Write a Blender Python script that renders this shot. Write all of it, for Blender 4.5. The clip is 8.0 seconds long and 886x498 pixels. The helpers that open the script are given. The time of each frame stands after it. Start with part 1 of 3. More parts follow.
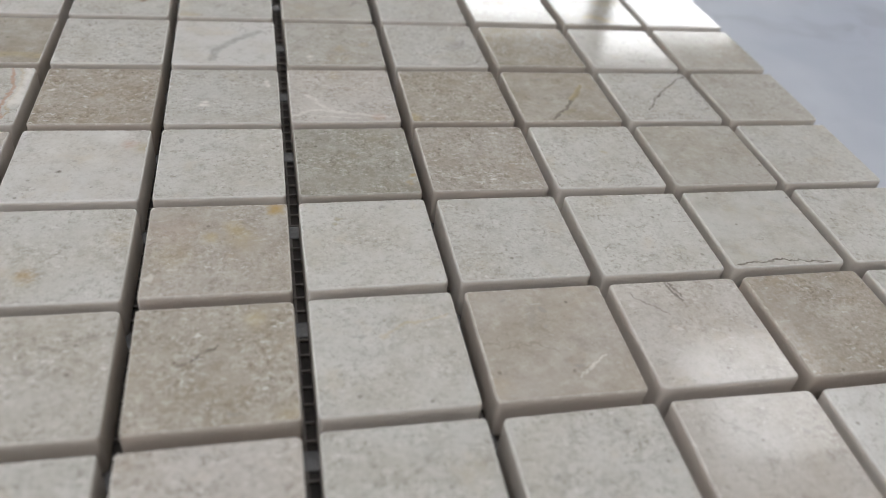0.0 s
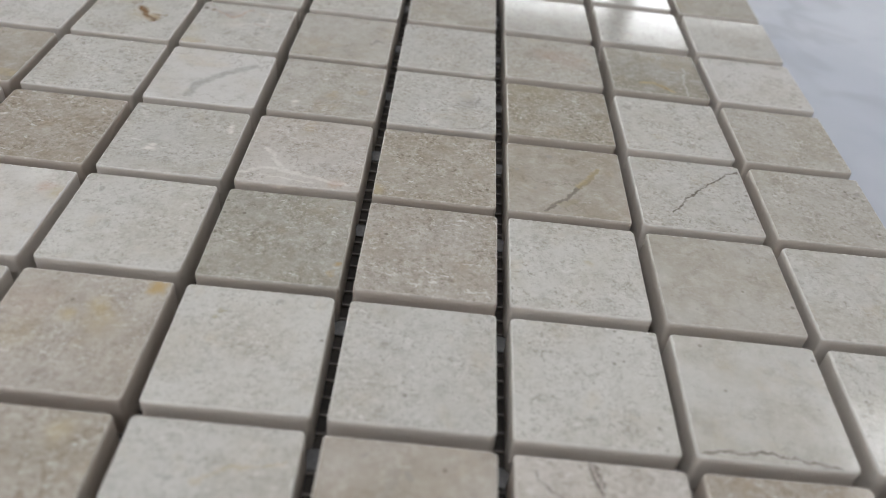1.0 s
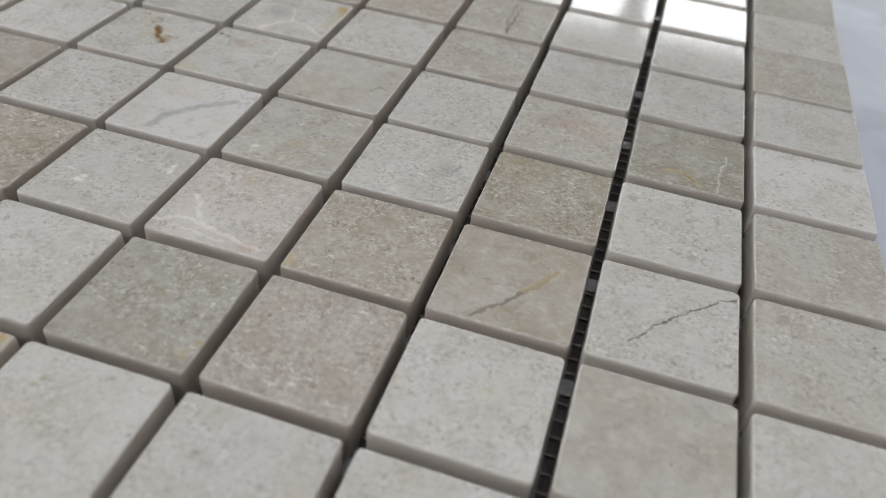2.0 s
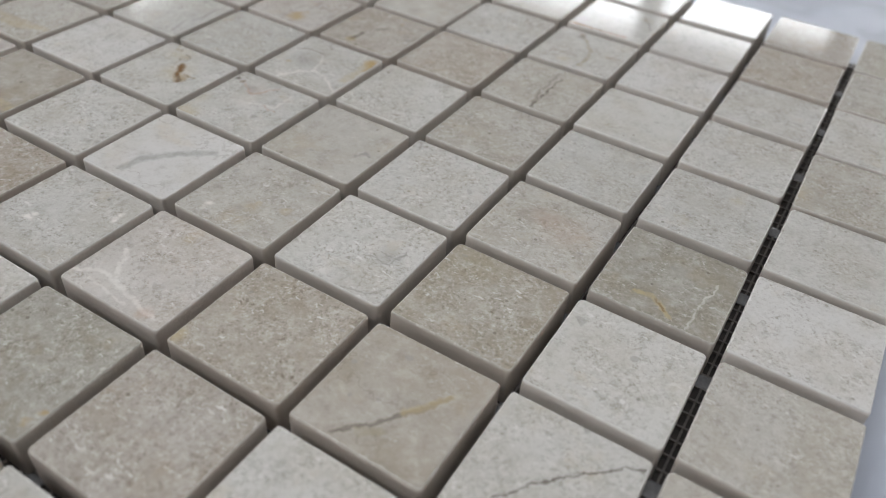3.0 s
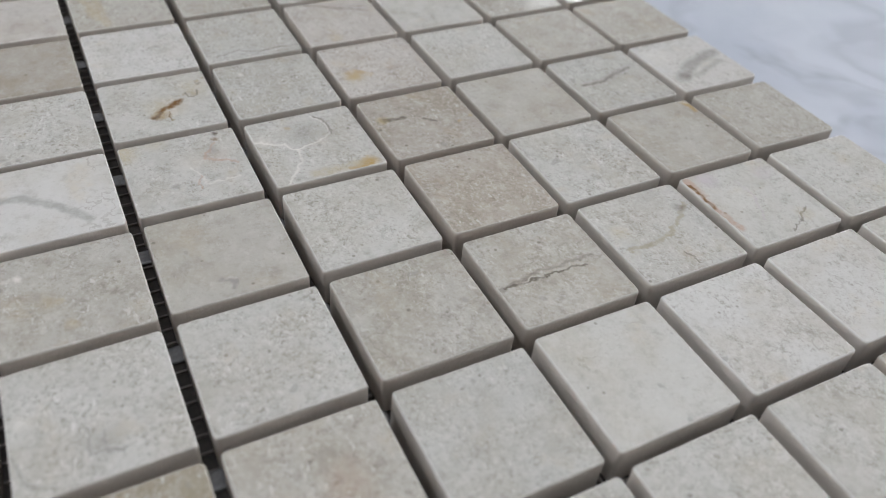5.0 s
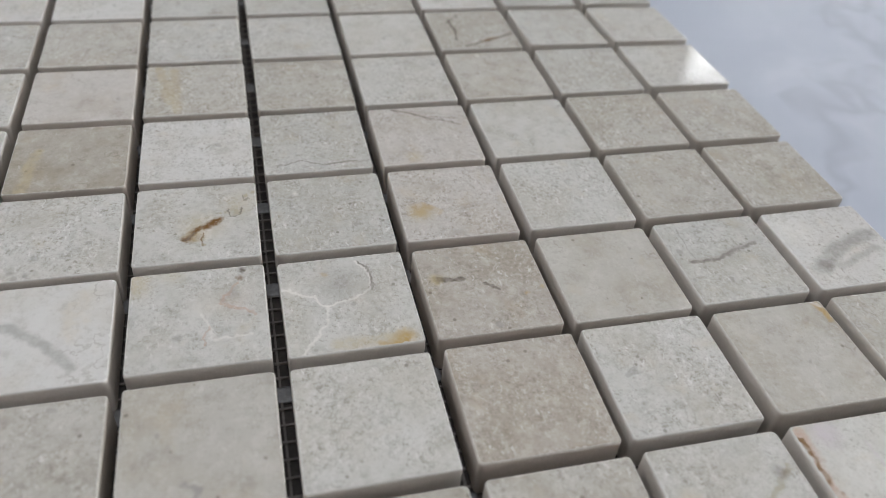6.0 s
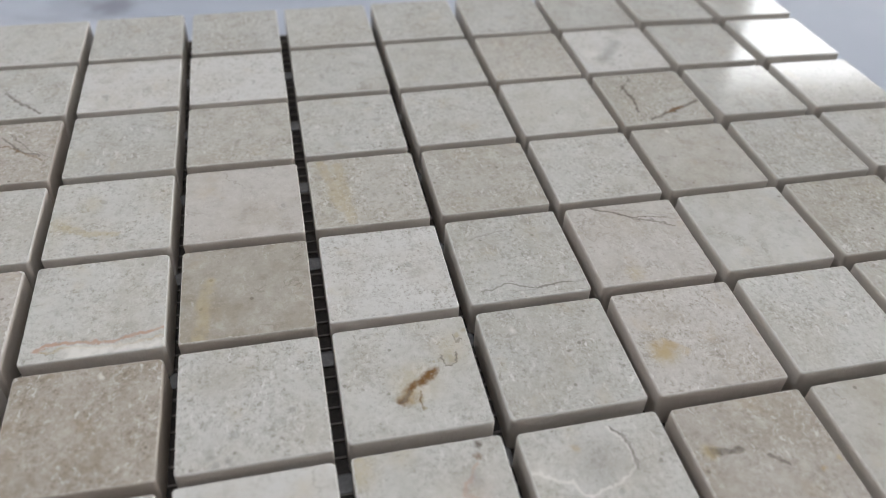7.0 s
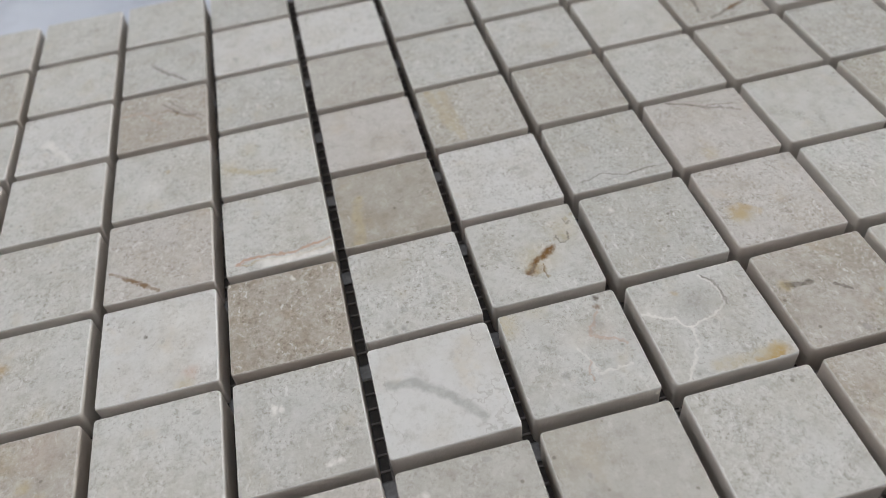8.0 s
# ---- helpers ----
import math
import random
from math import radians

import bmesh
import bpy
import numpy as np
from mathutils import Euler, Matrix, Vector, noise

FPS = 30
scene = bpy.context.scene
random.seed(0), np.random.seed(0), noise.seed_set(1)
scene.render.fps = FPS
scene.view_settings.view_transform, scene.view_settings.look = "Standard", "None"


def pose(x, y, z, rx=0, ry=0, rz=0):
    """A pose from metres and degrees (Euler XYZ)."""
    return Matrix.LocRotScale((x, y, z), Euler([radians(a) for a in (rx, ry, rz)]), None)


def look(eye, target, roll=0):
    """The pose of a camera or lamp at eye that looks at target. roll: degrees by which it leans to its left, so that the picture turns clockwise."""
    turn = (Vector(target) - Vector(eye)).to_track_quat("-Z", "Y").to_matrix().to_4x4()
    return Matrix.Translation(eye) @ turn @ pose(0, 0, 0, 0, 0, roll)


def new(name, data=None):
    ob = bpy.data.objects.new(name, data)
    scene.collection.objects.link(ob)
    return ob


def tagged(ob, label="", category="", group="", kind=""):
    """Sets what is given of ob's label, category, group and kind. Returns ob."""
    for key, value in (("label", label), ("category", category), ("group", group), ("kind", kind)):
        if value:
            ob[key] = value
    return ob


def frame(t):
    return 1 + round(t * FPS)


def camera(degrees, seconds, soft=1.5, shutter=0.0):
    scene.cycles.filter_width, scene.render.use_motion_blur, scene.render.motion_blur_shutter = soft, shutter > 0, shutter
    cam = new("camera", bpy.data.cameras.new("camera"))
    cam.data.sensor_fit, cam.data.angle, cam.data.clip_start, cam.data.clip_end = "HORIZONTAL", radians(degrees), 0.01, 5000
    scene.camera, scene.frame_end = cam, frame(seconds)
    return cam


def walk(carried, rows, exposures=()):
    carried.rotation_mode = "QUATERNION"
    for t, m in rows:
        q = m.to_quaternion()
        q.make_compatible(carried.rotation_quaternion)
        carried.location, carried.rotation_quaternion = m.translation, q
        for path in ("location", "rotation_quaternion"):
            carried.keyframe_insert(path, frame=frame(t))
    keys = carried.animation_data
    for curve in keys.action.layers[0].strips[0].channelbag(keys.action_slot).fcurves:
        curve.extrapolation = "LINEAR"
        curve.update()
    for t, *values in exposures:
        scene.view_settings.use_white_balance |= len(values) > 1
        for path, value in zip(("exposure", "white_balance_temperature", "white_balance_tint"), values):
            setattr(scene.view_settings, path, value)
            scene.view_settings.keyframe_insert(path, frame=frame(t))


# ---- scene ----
# ---------------------------------------------------------------- camera
TABLE = 0.75          # height of the marble table's top
TILE_H = 0.008        # thickness of one stone tile
NET_H = 0.0006        # backing net under the tiles
TOP = TABLE + NET_H + TILE_H
MM = 0.001
# seconds, eye in millimetres from the middle tile's polished face, turn in degrees
LENS = 59.49
ROWS = [
    (0.0, 8.9, -178.8, 85.8, 50.14, -6.17, -10.96),
    (0.5, 31.3, -163.7, 87.2, 49.41, -5.96, -4.08),
    (1.0, 49.8, -151.2, 86.6, 49.22, -5.51, 2.89),
    (1.5, 68.2, -137.8, 86.9, 49.58, -5.01, 10.05),
    (1.7, 76.1, -130.9, 86.7, 49.44, -4.93, 13.02),
    (2.8, 110.0, -96.3, 92.0, 49.53, -3.81, 28.90),
    (3.0, 116.3, -88.5, 93.9, 49.47, -3.71, 31.86),
    (3.5, 130.6, -67.6, 93.9, 49.07, -3.29, 39.53),
    (4.0, 139.7, -40.3, 92.6, 48.10, -3.14, 47.45),
    (4.2, 140.8, -29.9, 92.0, 47.90, -3.18, 50.69),
    (5.3, 121.2, 23.1, 93.9, 47.87, -4.09, 68.14),
    (5.5, 116.0, 31.8, 94.6, 47.88, -4.10, 71.52),
    (6.0, 96.2, 37.0, 99.0, 48.45, -4.46, 76.42),
    (6.5, 74.3, 23.9, 98.4, 48.71, -3.99, 77.58),
    (7.0, 53.1, 9.8, 100.5, 47.90, -2.14, 77.67),
    (7.5, 53.4, -1.8, 103.5, 46.20, 1.37, 77.08),
    (8.0, 76.3, -6.0, 117.6, 42.73, 5.58, 76.60),
]
cam = camera(LENS, 8.0, soft=0.8)
cam.data.dof.use_dof = True
cam.data.dof.focus_distance = 0.145
cam.data.dof.aperture_fstop = 17.0
walk(cam, [(t, pose(x * MM, y * MM, TOP + z * MM, rx, ry, rz)) for t, x, y, z, rx, ry, rz in ROWS],
     exposures=[(0.0, -0.09, 6550, 10), (1.7, -0.10, 6480, 10), (3.0, -0.08, 6430, 10), (3.5, 0.06, 6350, 10), (4.2, 0.05, 6300, 10), (5.5, -0.01, 6350, 10), (7.0, -0.04, 6420, 10), (8.0, 0.0, 6400, 10)])

# ---------------------------------------------------------------- world and light
world = bpy.data.worlds.new("world")
scene.world = world
world.use_nodes = True
sky = world.node_tree.nodes.new("ShaderNodeTexSky")
sky.sky_type, sky.sun_disc = "NISHITA", False
sky.sun_elevation, sky.sun_rotation = radians(40), radians(200)
back = world.node_tree.nodes["Background"]
back.inputs["Strength"].default_value = 0.12
world.node_tree.links.new(sky.outputs[0], back.inputs["Color"])


def area_lamp(name, m, width, height, watts, colour):
    data = bpy.data.lights.new(name, "AREA")
    data.shape, data.size, data.size_y, data.energy, data.color = "RECTANGLE", width, height, watts, colour
    ob = new(name, data)
    ob.matrix_world = m
    return ob


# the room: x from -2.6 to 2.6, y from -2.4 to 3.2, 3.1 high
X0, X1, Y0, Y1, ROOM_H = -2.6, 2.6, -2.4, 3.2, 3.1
# Unseen roof openings, added: south-west side light, overhead fill, north-east sheen
ADDED_ROOF_WINDOWS = [(-1.52, -0.80, -2.20, -1.42, 76.0), (-0.70, 0.70, -0.70, 0.70, 6.0), (1.75, 2.45, 1.30, 2.05, 13.0)]   # x, y, and watts for each square metre
for rx0, rx1, ry0, ry1, watts in ADDED_ROOF_WINDOWS:
    area_lamp("roof_fill_light", pose((rx0 + rx1) / 2, (ry0 + ry1) / 2, ROOM_H + 0.14), rx1 - rx0, ry1 - ry0, watts * (rx1 - rx0) * (ry1 - ry0), (0.985, 0.985, 0.985))

# ---------------------------------------------------------------- materials


class Nodes:
    """A material's node tree with short calls."""

    def __init__(self, name):
        self.mat = bpy.data.materials.new(name)
        self.mat.use_nodes = True
        self.tree = self.mat.node_tree
        self.bsdf = self.tree.nodes["Principled BSDF"]

    def put(self, socket, value):
        if hasattr(value, "is_linked"):
            self.tree.links.new(value, socket)
        elif isinstance(value, (tuple, list)) and len(value) == 3 and socket.type == "RGBA":
            socket.default_value = (*value, 1)
        else:
            socket.default_value = value

    def node(self, kind, *values, **settings):
        n = self.tree.nodes.new(kind)
        for k, v in settings.items():
            setattr(n, k, v)
        for i, v in enumerate(values):
            if v is not None:
                self.put(n.inputs[i], v)
        return n

    def math(self, op, a, b=0.0, clamp=False):
        return self.node("ShaderNodeMath", a, b, operation=op, use_clamp=clamp).outputs[0]

    def vec(self, op, a, b=None, out="Vector"):
        n = self.node("ShaderNodeVectorMath", a, operation=op)
        if b is not None:
            self.put(n.inputs[3 if op == "SCALE" else 1], b)
        return n.outputs[out]

    def ramp(self, x, lo, hi, a=0.0, b=1.0):
        n = self.node("ShaderNodeMapRange", x, lo, hi, a, b, interpolation_type="SMOOTHSTEP")
        return n.outputs[0]

    def mix(self, fac, a, b, blend="MIX"):
        n = self.node("ShaderNodeMix", data_type="RGBA", blend_type=blend)
        self.put(n.inputs[0], fac)
        self.put(n.inputs[6], a)
        self.put(n.inputs[7], b)
        return n.outputs[2]

    def noise(self, where, scale, detail=3.0, rough=0.55, out="Fac"):
        n = self.node("ShaderNodeTexNoise")
        self.put(n.inputs["Vector"], where)
        n.inputs["Scale"].default_value, n.inputs["Detail"].default_value, n.inputs["Roughness"].default_value = scale, detail, rough
        return n.outputs[out]

    def voronoi(self, where, scale, out="Distance"):
        n = self.node("ShaderNodeTexVoronoi")
        self.put(n.inputs["Vector"], where)
        n.inputs["Scale"].default_value = scale
        return n.outputs[out]

    def bump(self, height, strength, distance):
        n = self.node("ShaderNodeBump")
        n.inputs["Strength"].default_value, n.inputs["Distance"].default_value = strength, distance
        self.put(n.inputs["Height"], height)
        self.put(self.bsdf.inputs["Normal"], n.outputs[0])

    def set(self, **values):
        for k, v in values.items():
            self.put(self.bsdf.inputs[k.replace("_", " ")], v)
        return self.mat


GREY, RUST, OCHRE, ORANGE = (0.30, 0.29, 0.27), (0.17, 0.09, 0.03), (0.44, 0.36, 0.21), (0.40, 0.265, 0.085)
OLIVE, ROSE, CHALK, SOOT, LILAC = (0.30, 0.26, 0.15), (0.45, 0.27, 0.19), (0.70, 0.68, 0.64), (0.14, 0.12, 0.10), (0.52, 0.47, 0.50)
MARKS = {}


def streak(i, j, points, width, colour, amount):
    """A vein, crack or drawn-out stain on tile (i, j), along points in millimetres from its middle."""
    MARKS.setdefault((i, j), []).append((points, width, colour, amount))


def blotch(i, j, points, radius, colour, amount):
    """A round stain on tile (i, j)."""
    MARKS.setdefault((i, j), []).append((points, radius, colour, amount))


streak(0, 0, [(-2.9, -8.8), (-2.2, -4.7), (0.6, -0.7), (4.3, 3.1), (8.1, 5.6)], 1.3, GREY, 0.65)
streak(0, 3, [(-3.0, -8.6), (-2.5, -6.2), (-2.7, -3.7)], 0.8, SOOT, 1.0)
blotch(0, 3, [(-3.1, -8.8)], 1.2, OCHRE, 0.6)
streak(0, 3, [(-0.4, 0.1), (1.2, 2.5)], 0.45, SOOT, 0.84)
blotch(0, 3, [(2.8, 7.1)], 0.7, ORANGE, 0.6)
blotch(0, 3, [(1.9, 10.6)], 0.8, OCHRE, 0.6)
streak(2, 3, [(1.9, -9.9), (1.9, -5.3), (1.7, 0.0), (2.0, 6.7)], 0.3, SOOT, 0.9)
blotch(-1, -2, [(-2.7, -2.7)], 0.55, SOOT, 0.95)
streak(4, -1, [(-5.3, -6.9), (-1.1, -1.1), (3.9, 4.3), (10.7, 9.7)], 0.3, SOOT, 0.9)
blotch(2, 0, [(5.2, -0.0)], 2.6, GREY, 0.3)
streak(2, 0, [(2.5, -1.5), (6.8, -1.5), (7.7, 2.3)], 0.3, GREY, 0.65)
blotch(1, 1, [(8.0, -0.6)], 0.9, GREY, 0.7)
blotch(-1, 3, [(2.0, -7.4)], 2.0, ORANGE, 0.4)
streak(-3, 1, [(-10.0, -8.5), (-1.5, -6.8), (5.8, -5.8)], 1.5, OCHRE, 0.45)
streak(-4, -2, [(-6.0, -0.4), (-0.4, 3.8), (2.3, 8.3)], 0.35, SOOT, 0.78)
streak(-4, -2, [(-3.3, -11.1), (-4.0, -5.8), (3.3, -0.1)], 0.3, ROSE, 0.5)
streak(-2, -2, [(3.0, -10.7), (5.4, -7.0), (8.6, -2.9)], 0.6, RUST, 0.6)
streak(-2, 2, [(10.0, -3.4), (9.2, 2.6), (9.0, 11.3)], 0.25, GREY, 0.6)
streak(-2, 3, [(-12.5, -8.7), (-7.9, -0.7), (-5.5, 8.4)], 0.25, SOOT, 0.78)
streak(4, -3, [(-10.5, -10.9), (-1.6, -9.6), (9.2, -11.4)], 0.3, SOOT, 0.9)
streak(3, -4, [(-1.7, 11.2), (-0.4, 6.2)], 0.35, SOOT, 0.78)
streak(0, -4, [(-4.9, -0.5), (-2.4, 1.4), (0.3, 3.4)], 0.3, SOOT, 0.78)
blotch(-1, -3, [(-3.0, -5.3)], 1.5, ORANGE, 0.5)
blotch(0, -3, [(9.8, 9.6)], 1.6, OCHRE, 0.6)
blotch(0, -3, [(3.9, 1.6)], 2.5, OCHRE, 0.3)
blotch(-1, 0, [(9.5, -6.2)], 0.9, GREY, 0.65)
blotch(0, -1, [(9.4, 4.1)], 0.7, CHALK, 0.9)
blotch(0, -1, [(-3.6, -4.4)], 0.9, CHALK, 0.7)
streak(2, 3, [(2.5, -13.4), (0.4, -2.4), (0.5, 8.9)], 0.5, SOOT, 0.48)
blotch(-1, -1, [(-9.1, 2.3)], 0.8, CHALK, 0.9)
blotch(-3, -2, [(12.6, 5.7)], 0.6, SOOT, 0.8)
blotch(-4, -3, [(1.6, -4.9)], 1.2, CHALK, 0.7)
blotch(-3, -1, [(-3.9, -4.3)], 2.2, OCHRE, 0.3)
blotch(-3, -2, [(4.3, 1.8)], 2.4, GREY, 0.3)
blotch(-1, 3, [(2.2, -7.0)], 1.8, ORANGE, 0.4)
streak(-1, 3, [(0.5, -5.9), (3.3, -3.4)], 1.0, ORANGE, 0.35)
streak(1, -2, [(10.9, 4.2), (13.2, 6.5)], 0.5, CHALK, 0.5)
blotch(0, -1, [(9.3, 6.2)], 0.8, CHALK, 0.9)
blotch(0, -1, [(-3.8, -2.9)], 0.8, CHALK, 0.8)
blotch(3, 1, [(-1.6, 2.9)], 3.0, ROSE, 0.18)
blotch(2, 0, [(-1.9, -9.4)], 1.2, CHALK, 0.5)
blotch(2, 0, [(5.9, 1.1)], 2.0, GREY, 0.25)
streak(2, 0, [(3.9, 0.7), (7.8, 0.4), (7.4, 2.8)], 0.3, GREY, 0.65)
blotch(4, 2, [(3.4, 6.9)], 1.5, OCHRE, 0.3)
blotch(5, 3, [(-11.6, -6.0)], 2.5, OCHRE, 0.35)
streak(1, 0, [(-5.9, -9.2), (-6.2, -6.9)], 0.6, CHALK, 0.4)
blotch(1, 0, [(0.9, -3.3)], 1.5, OCHRE, 0.35)
blotch(1, -3, [(-4.5, 7.1)], 0.7, GREY, 0.4)
blotch(0, -4, [(10.5, -11.0)], 2.5, OCHRE, 0.35)
blotch(0, -3, [(-7.3, -2.1)], 3, OCHRE, 0.25)
blotch(0, -3, [(3.4, 3.4)], 2, OCHRE, 0.3)
blotch(-2, 1, [(-10.3, 5.3)], 0.5, GREY, 0.6)
blotch(-3, 4, [(-0.6, -6.1)], 0.5, GREY, 0.6)
blotch(-3, -1, [(1.8, -10.1)], 2.5, OCHRE, 0.35)
streak(-5, -2, [(-0.3, -3.3), (5.6, 1.4), (10.0, 5.8)], 0.4, SOOT, 0.78)
streak(-5, 3, [(-4.0, 1.7), (-8.2, 7.1)], 1.5, GREY, 0.3)
blotch(-5, 4, [(-10.7, 12.3)], 3.0, CHALK, 0.4)
blotch(-5, 4, [(-10.1, 4.3)], 2.0, GREY, 0.4)
streak(-4, -3, [(3.2, -4.0), (8.1, 0.0)], 0.5, GREY, 0.65)
streak(1, -1, [(-12.7, -9.9), (-7.7, -6.8), (-3.1, -6.8), (-5.6, -3.3), (-7.6, -0.1)], 0.65, CHALK, 0.67)
streak(1, -1, [(-3.1, -6.8), (1.7, -8.2), (8.5, -9.5)], 0.59, CHALK, 0.64)
streak(1, -1, [(-8.5, -8.4), (-1.0, -9.5), (2.3, -10.3)], 0.39, CHALK, 0.44)
blotch(1, -1, [(6.9, -9.4)], 1.3, ROSE, 0.35)
blotch(1, -1, [(-4.4, -7.0)], 3.9, CHALK, 0.22)
blotch(1, -1, [(-1.0, 8.3)], 1.2, OCHRE, 0.3)
streak(4, 1, [(-4.6, -7.0), (-1.2, -6.3), (1.0, -7.7), (2.8, -9.5)], 0.8, OCHRE, 0.8)
streak(4, 1, [(-0.6, -6.4), (1.9, -8.6)], 0.4, RUST, 0.6)
streak(4, 1, [(6.4, -10.7), (6.2, -5.2), (7.1, -1.1), (8.0, 4.0)], 0.35, CHALK, 0.47)
blotch(4, 1, [(-6.9, 0.4)], 4.0, GREY, 0.25)
streak(3, -1, [(-4.5, -10.3), (-0.4, -6.0), (2.7, -2.0), (4.7, 0.7), (6.8, 4.6)], 0.55, SOOT, 0.72)
streak(3, -1, [(2.5, -1.8), (4.8, 1.2), (6.7, 4.6)], 0.8, OCHRE, 0.6)
streak(3, -1, [(-1.5, -8.3), (1.2, -6.5)], 0.9, OLIVE, 0.35)
blotch(2, -1, [(-11.2, -9.7)], 1.5, OCHRE, 0.6)
blotch(3, 0, [(-6.1, 8.9)], 4.5, OLIVE, 0.22)
blotch(3, 1, [(4.2, 0.9)], 4.5, ROSE, 0.16)
blotch(1, 0, [(1.6, -1.5)], 1.0, OCHRE, 0.5)
blotch(1, 0, [(7.4, -0.6)], 1.2, OCHRE, 0.45)
blotch(1, 0, [(-5.6, -7.2)], 0.7, CHALK, 0.8)
streak(2, 0, [(3.3, -10.7), (7.9, -10.2), (10.6, -6.0)], 0.25, GREY, 0.6)
streak(1, 1, [(6.6, -2.4), (7.7, -0.0), (9.5, -0.7)], 0.6, GREY, 0.8)
blotch(3, 1, [(-5.4, -0.9)], 0.5, SOOT, 0.7)
streak(0, 2, [(-5.0, -11.9), (-1.9, -6.1), (0.8, -3.9), (-0.1, 0.9), (-2.5, 4.7), (-6.8, 4.9), (-10.1, 2.6)], 0.38, CHALK, 0.71)
streak(0, 2, [(0.8, -3.9), (5.2, -4.3), (9.5, -7.7), (11.9, -9.4)], 0.38, CHALK, 0.66)
blotch(0, 2, [(-4.9, 0.6)], 3.6, GREY, 0.39)
blotch(0, 2, [(-2.6, -1.3)], 2.4, GREY, 0.27)
streak(0, 2, [(-1.9, 4.8), (-6.4, 5.2), (-10.0, 3.3)], 0.3, SOOT, 0.72)
blotch(0, 2, [(10.3, 8.1)], 1.9, ORANGE, 0.95)
streak(0, 2, [(10.1, -2.9), (10.1, 3.1), (9.5, 8.8)], 1.8, OCHRE, 0.45)
streak(0, 2, [(10.9, 3.9), (11.3, 8.1)], 0.9, ORANGE, 0.6)
blotch(0, 2, [(11.9, 7.9)], 0.7, RUST, 0.8)
blotch(0, 2, [(-7.0, -3.3)], 1.0, ORANGE, 0.4)
blotch(0, 2, [(-4.2, -9.9)], 1.5, CHALK, 0.39)
blotch(0, 1, [(-9.3, -11.5)], 3.2, OCHRE, 0.55)
blotch(0, 1, [(-11.1, -4.2)], 2.5, OCHRE, 0.3)
blotch(0, 1, [(-10.5, 7.7)], 1.0, SOOT, 0.95)
blotch(0, 1, [(-8.5, 7.1)], 0.9, RUST, 0.7)
streak(0, 1, [(-7.4, 6.6), (-4.6, 5.0), (-2.3, 3.8), (-0.7, 7.2), (0.7, 9.0)], 0.45, ROSE, 0.42)
streak(0, 1, [(-0.3, 0.4), (3.0, 1.4), (5.9, 3.1), (5.4, 8.8)], 0.35, CHALK, 0.49)
streak(0, 1, [(3.0, 1.4), (6.8, 0.8)], 0.3, ROSE, 0.42)
blotch(0, 1, [(4.7, -3.7)], 1.0, SOOT, 0.5)
blotch(0, 1, [(-2.9, 5.8)], 2.2, ROSE, 0.15)
blotch(0, 1, [(-1.7, 0.4)], 2.6, CHALK, 0.28)
blotch(-1, 1, [(1.5, 0.7)], 3.5, OCHRE, 0.4)
blotch(-1, 1, [(4.3, -0.9)], 1.6, ORANGE, 0.45)
streak(-2, -1, [(9.3, -8.8), (8.1, -7.8), (8.0, -2.8), (8.3, 0.5), (9.1, 3.3), (7.8, 8.5), (7.3, 13.1)], 0.55, ROSE, 0.75)
streak(-2, -1, [(9.5, -8.2), (9.2, -2.9), (10.3, 3.7), (9.5, 8.9), (9.0, 13.4)], 0.35, ORANGE, 0.4)
streak(-2, -1, [(10.3, -2.9), (11.5, 3.7), (11.4, 12.6)], 2.3, CHALK, 0.95)
streak(-2, -1, [(11.6, 2.5), (11.8, 12.5)], 0.7, LILAC, 0.4)
blotch(-1, 1, [(-2.5, 7.3)], 1.3, OLIVE, 0.55)
blotch(-1, 1, [(-6.7, 9.6)], 0.9, OLIVE, 0.55)
blotch(-1, 1, [(-7.8, 11.3)], 0.8, OLIVE, 0.55)
blotch(-1, 1, [(5.3, 1.4)], 0.7, OLIVE, 0.55)
blotch(-1, 1, [(7.0, 1.4)], 0.6, OLIVE, 0.55)
blotch(-1, 1, [(-2.2, 4.6)], 0.5, OLIVE, 0.55)
blotch(-1, 1, [(-5.0, 8.2)], 3.0, OCHRE, 0.3)
streak(-1, 1, [(5.1, 2.0), (2.3, 2.3), (-0.7, 2.2)], 0.8, CHALK, 0.4)
blotch(-1, -2, [(10.7, 5.0)], 1.6, OCHRE, 0.5)
blotch(-1, -2, [(-4.5, 5.4)], 4.0, CHALK, 0.3)
blotch(-1, -2, [(3.2, 1.3)], 2.6, CHALK, 0.35)
streak(-2, -2, [(5.3, -8.2), (6.8, -5.4), (8.9, -2.6), (10.7, -0.1)], 0.55, RUST, 0.66)
streak(-4, -2, [(-2.2, -6.1), (-2.4, 0.8), (4.2, 9.9)], 0.25, RUST, 0.6)
streak(-4, -2, [(-7.1, 1.3), (0.2, 6.4), (2.9, 11.0)], 0.22, SOOT, 0.6)
streak(-3, -1, [(2.8, -8.4), (5.1, -4.0), (6.3, 0.9)], 1.2, OCHRE, 0.5)
blotch(-3, -2, [(-2.3, 1.2)], 1.0, ORANGE, 0.4)
blotch(-2, -2, [(-12.1, 7.2)], 0.7, SOOT, 0.8)
blotch(-3, -2, [(2.5, -2.3)], 3.0, CHALK, 0.4)
streak(-4, -3, [(0.1, -4.1), (5.9, -1.3), (10.1, 1.9)], 1.2, CHALK, 0.7)
streak(-2, 0, [(-2.8, -6.3), (2.2, -7.3), (11.1, -7.7)], 1.6, OCHRE, 0.45)
streak(-3, 1, [(-9.2, -5.1), (0.3, -4.5), (9.8, -4.1)], 1.5, OCHRE, 0.4)
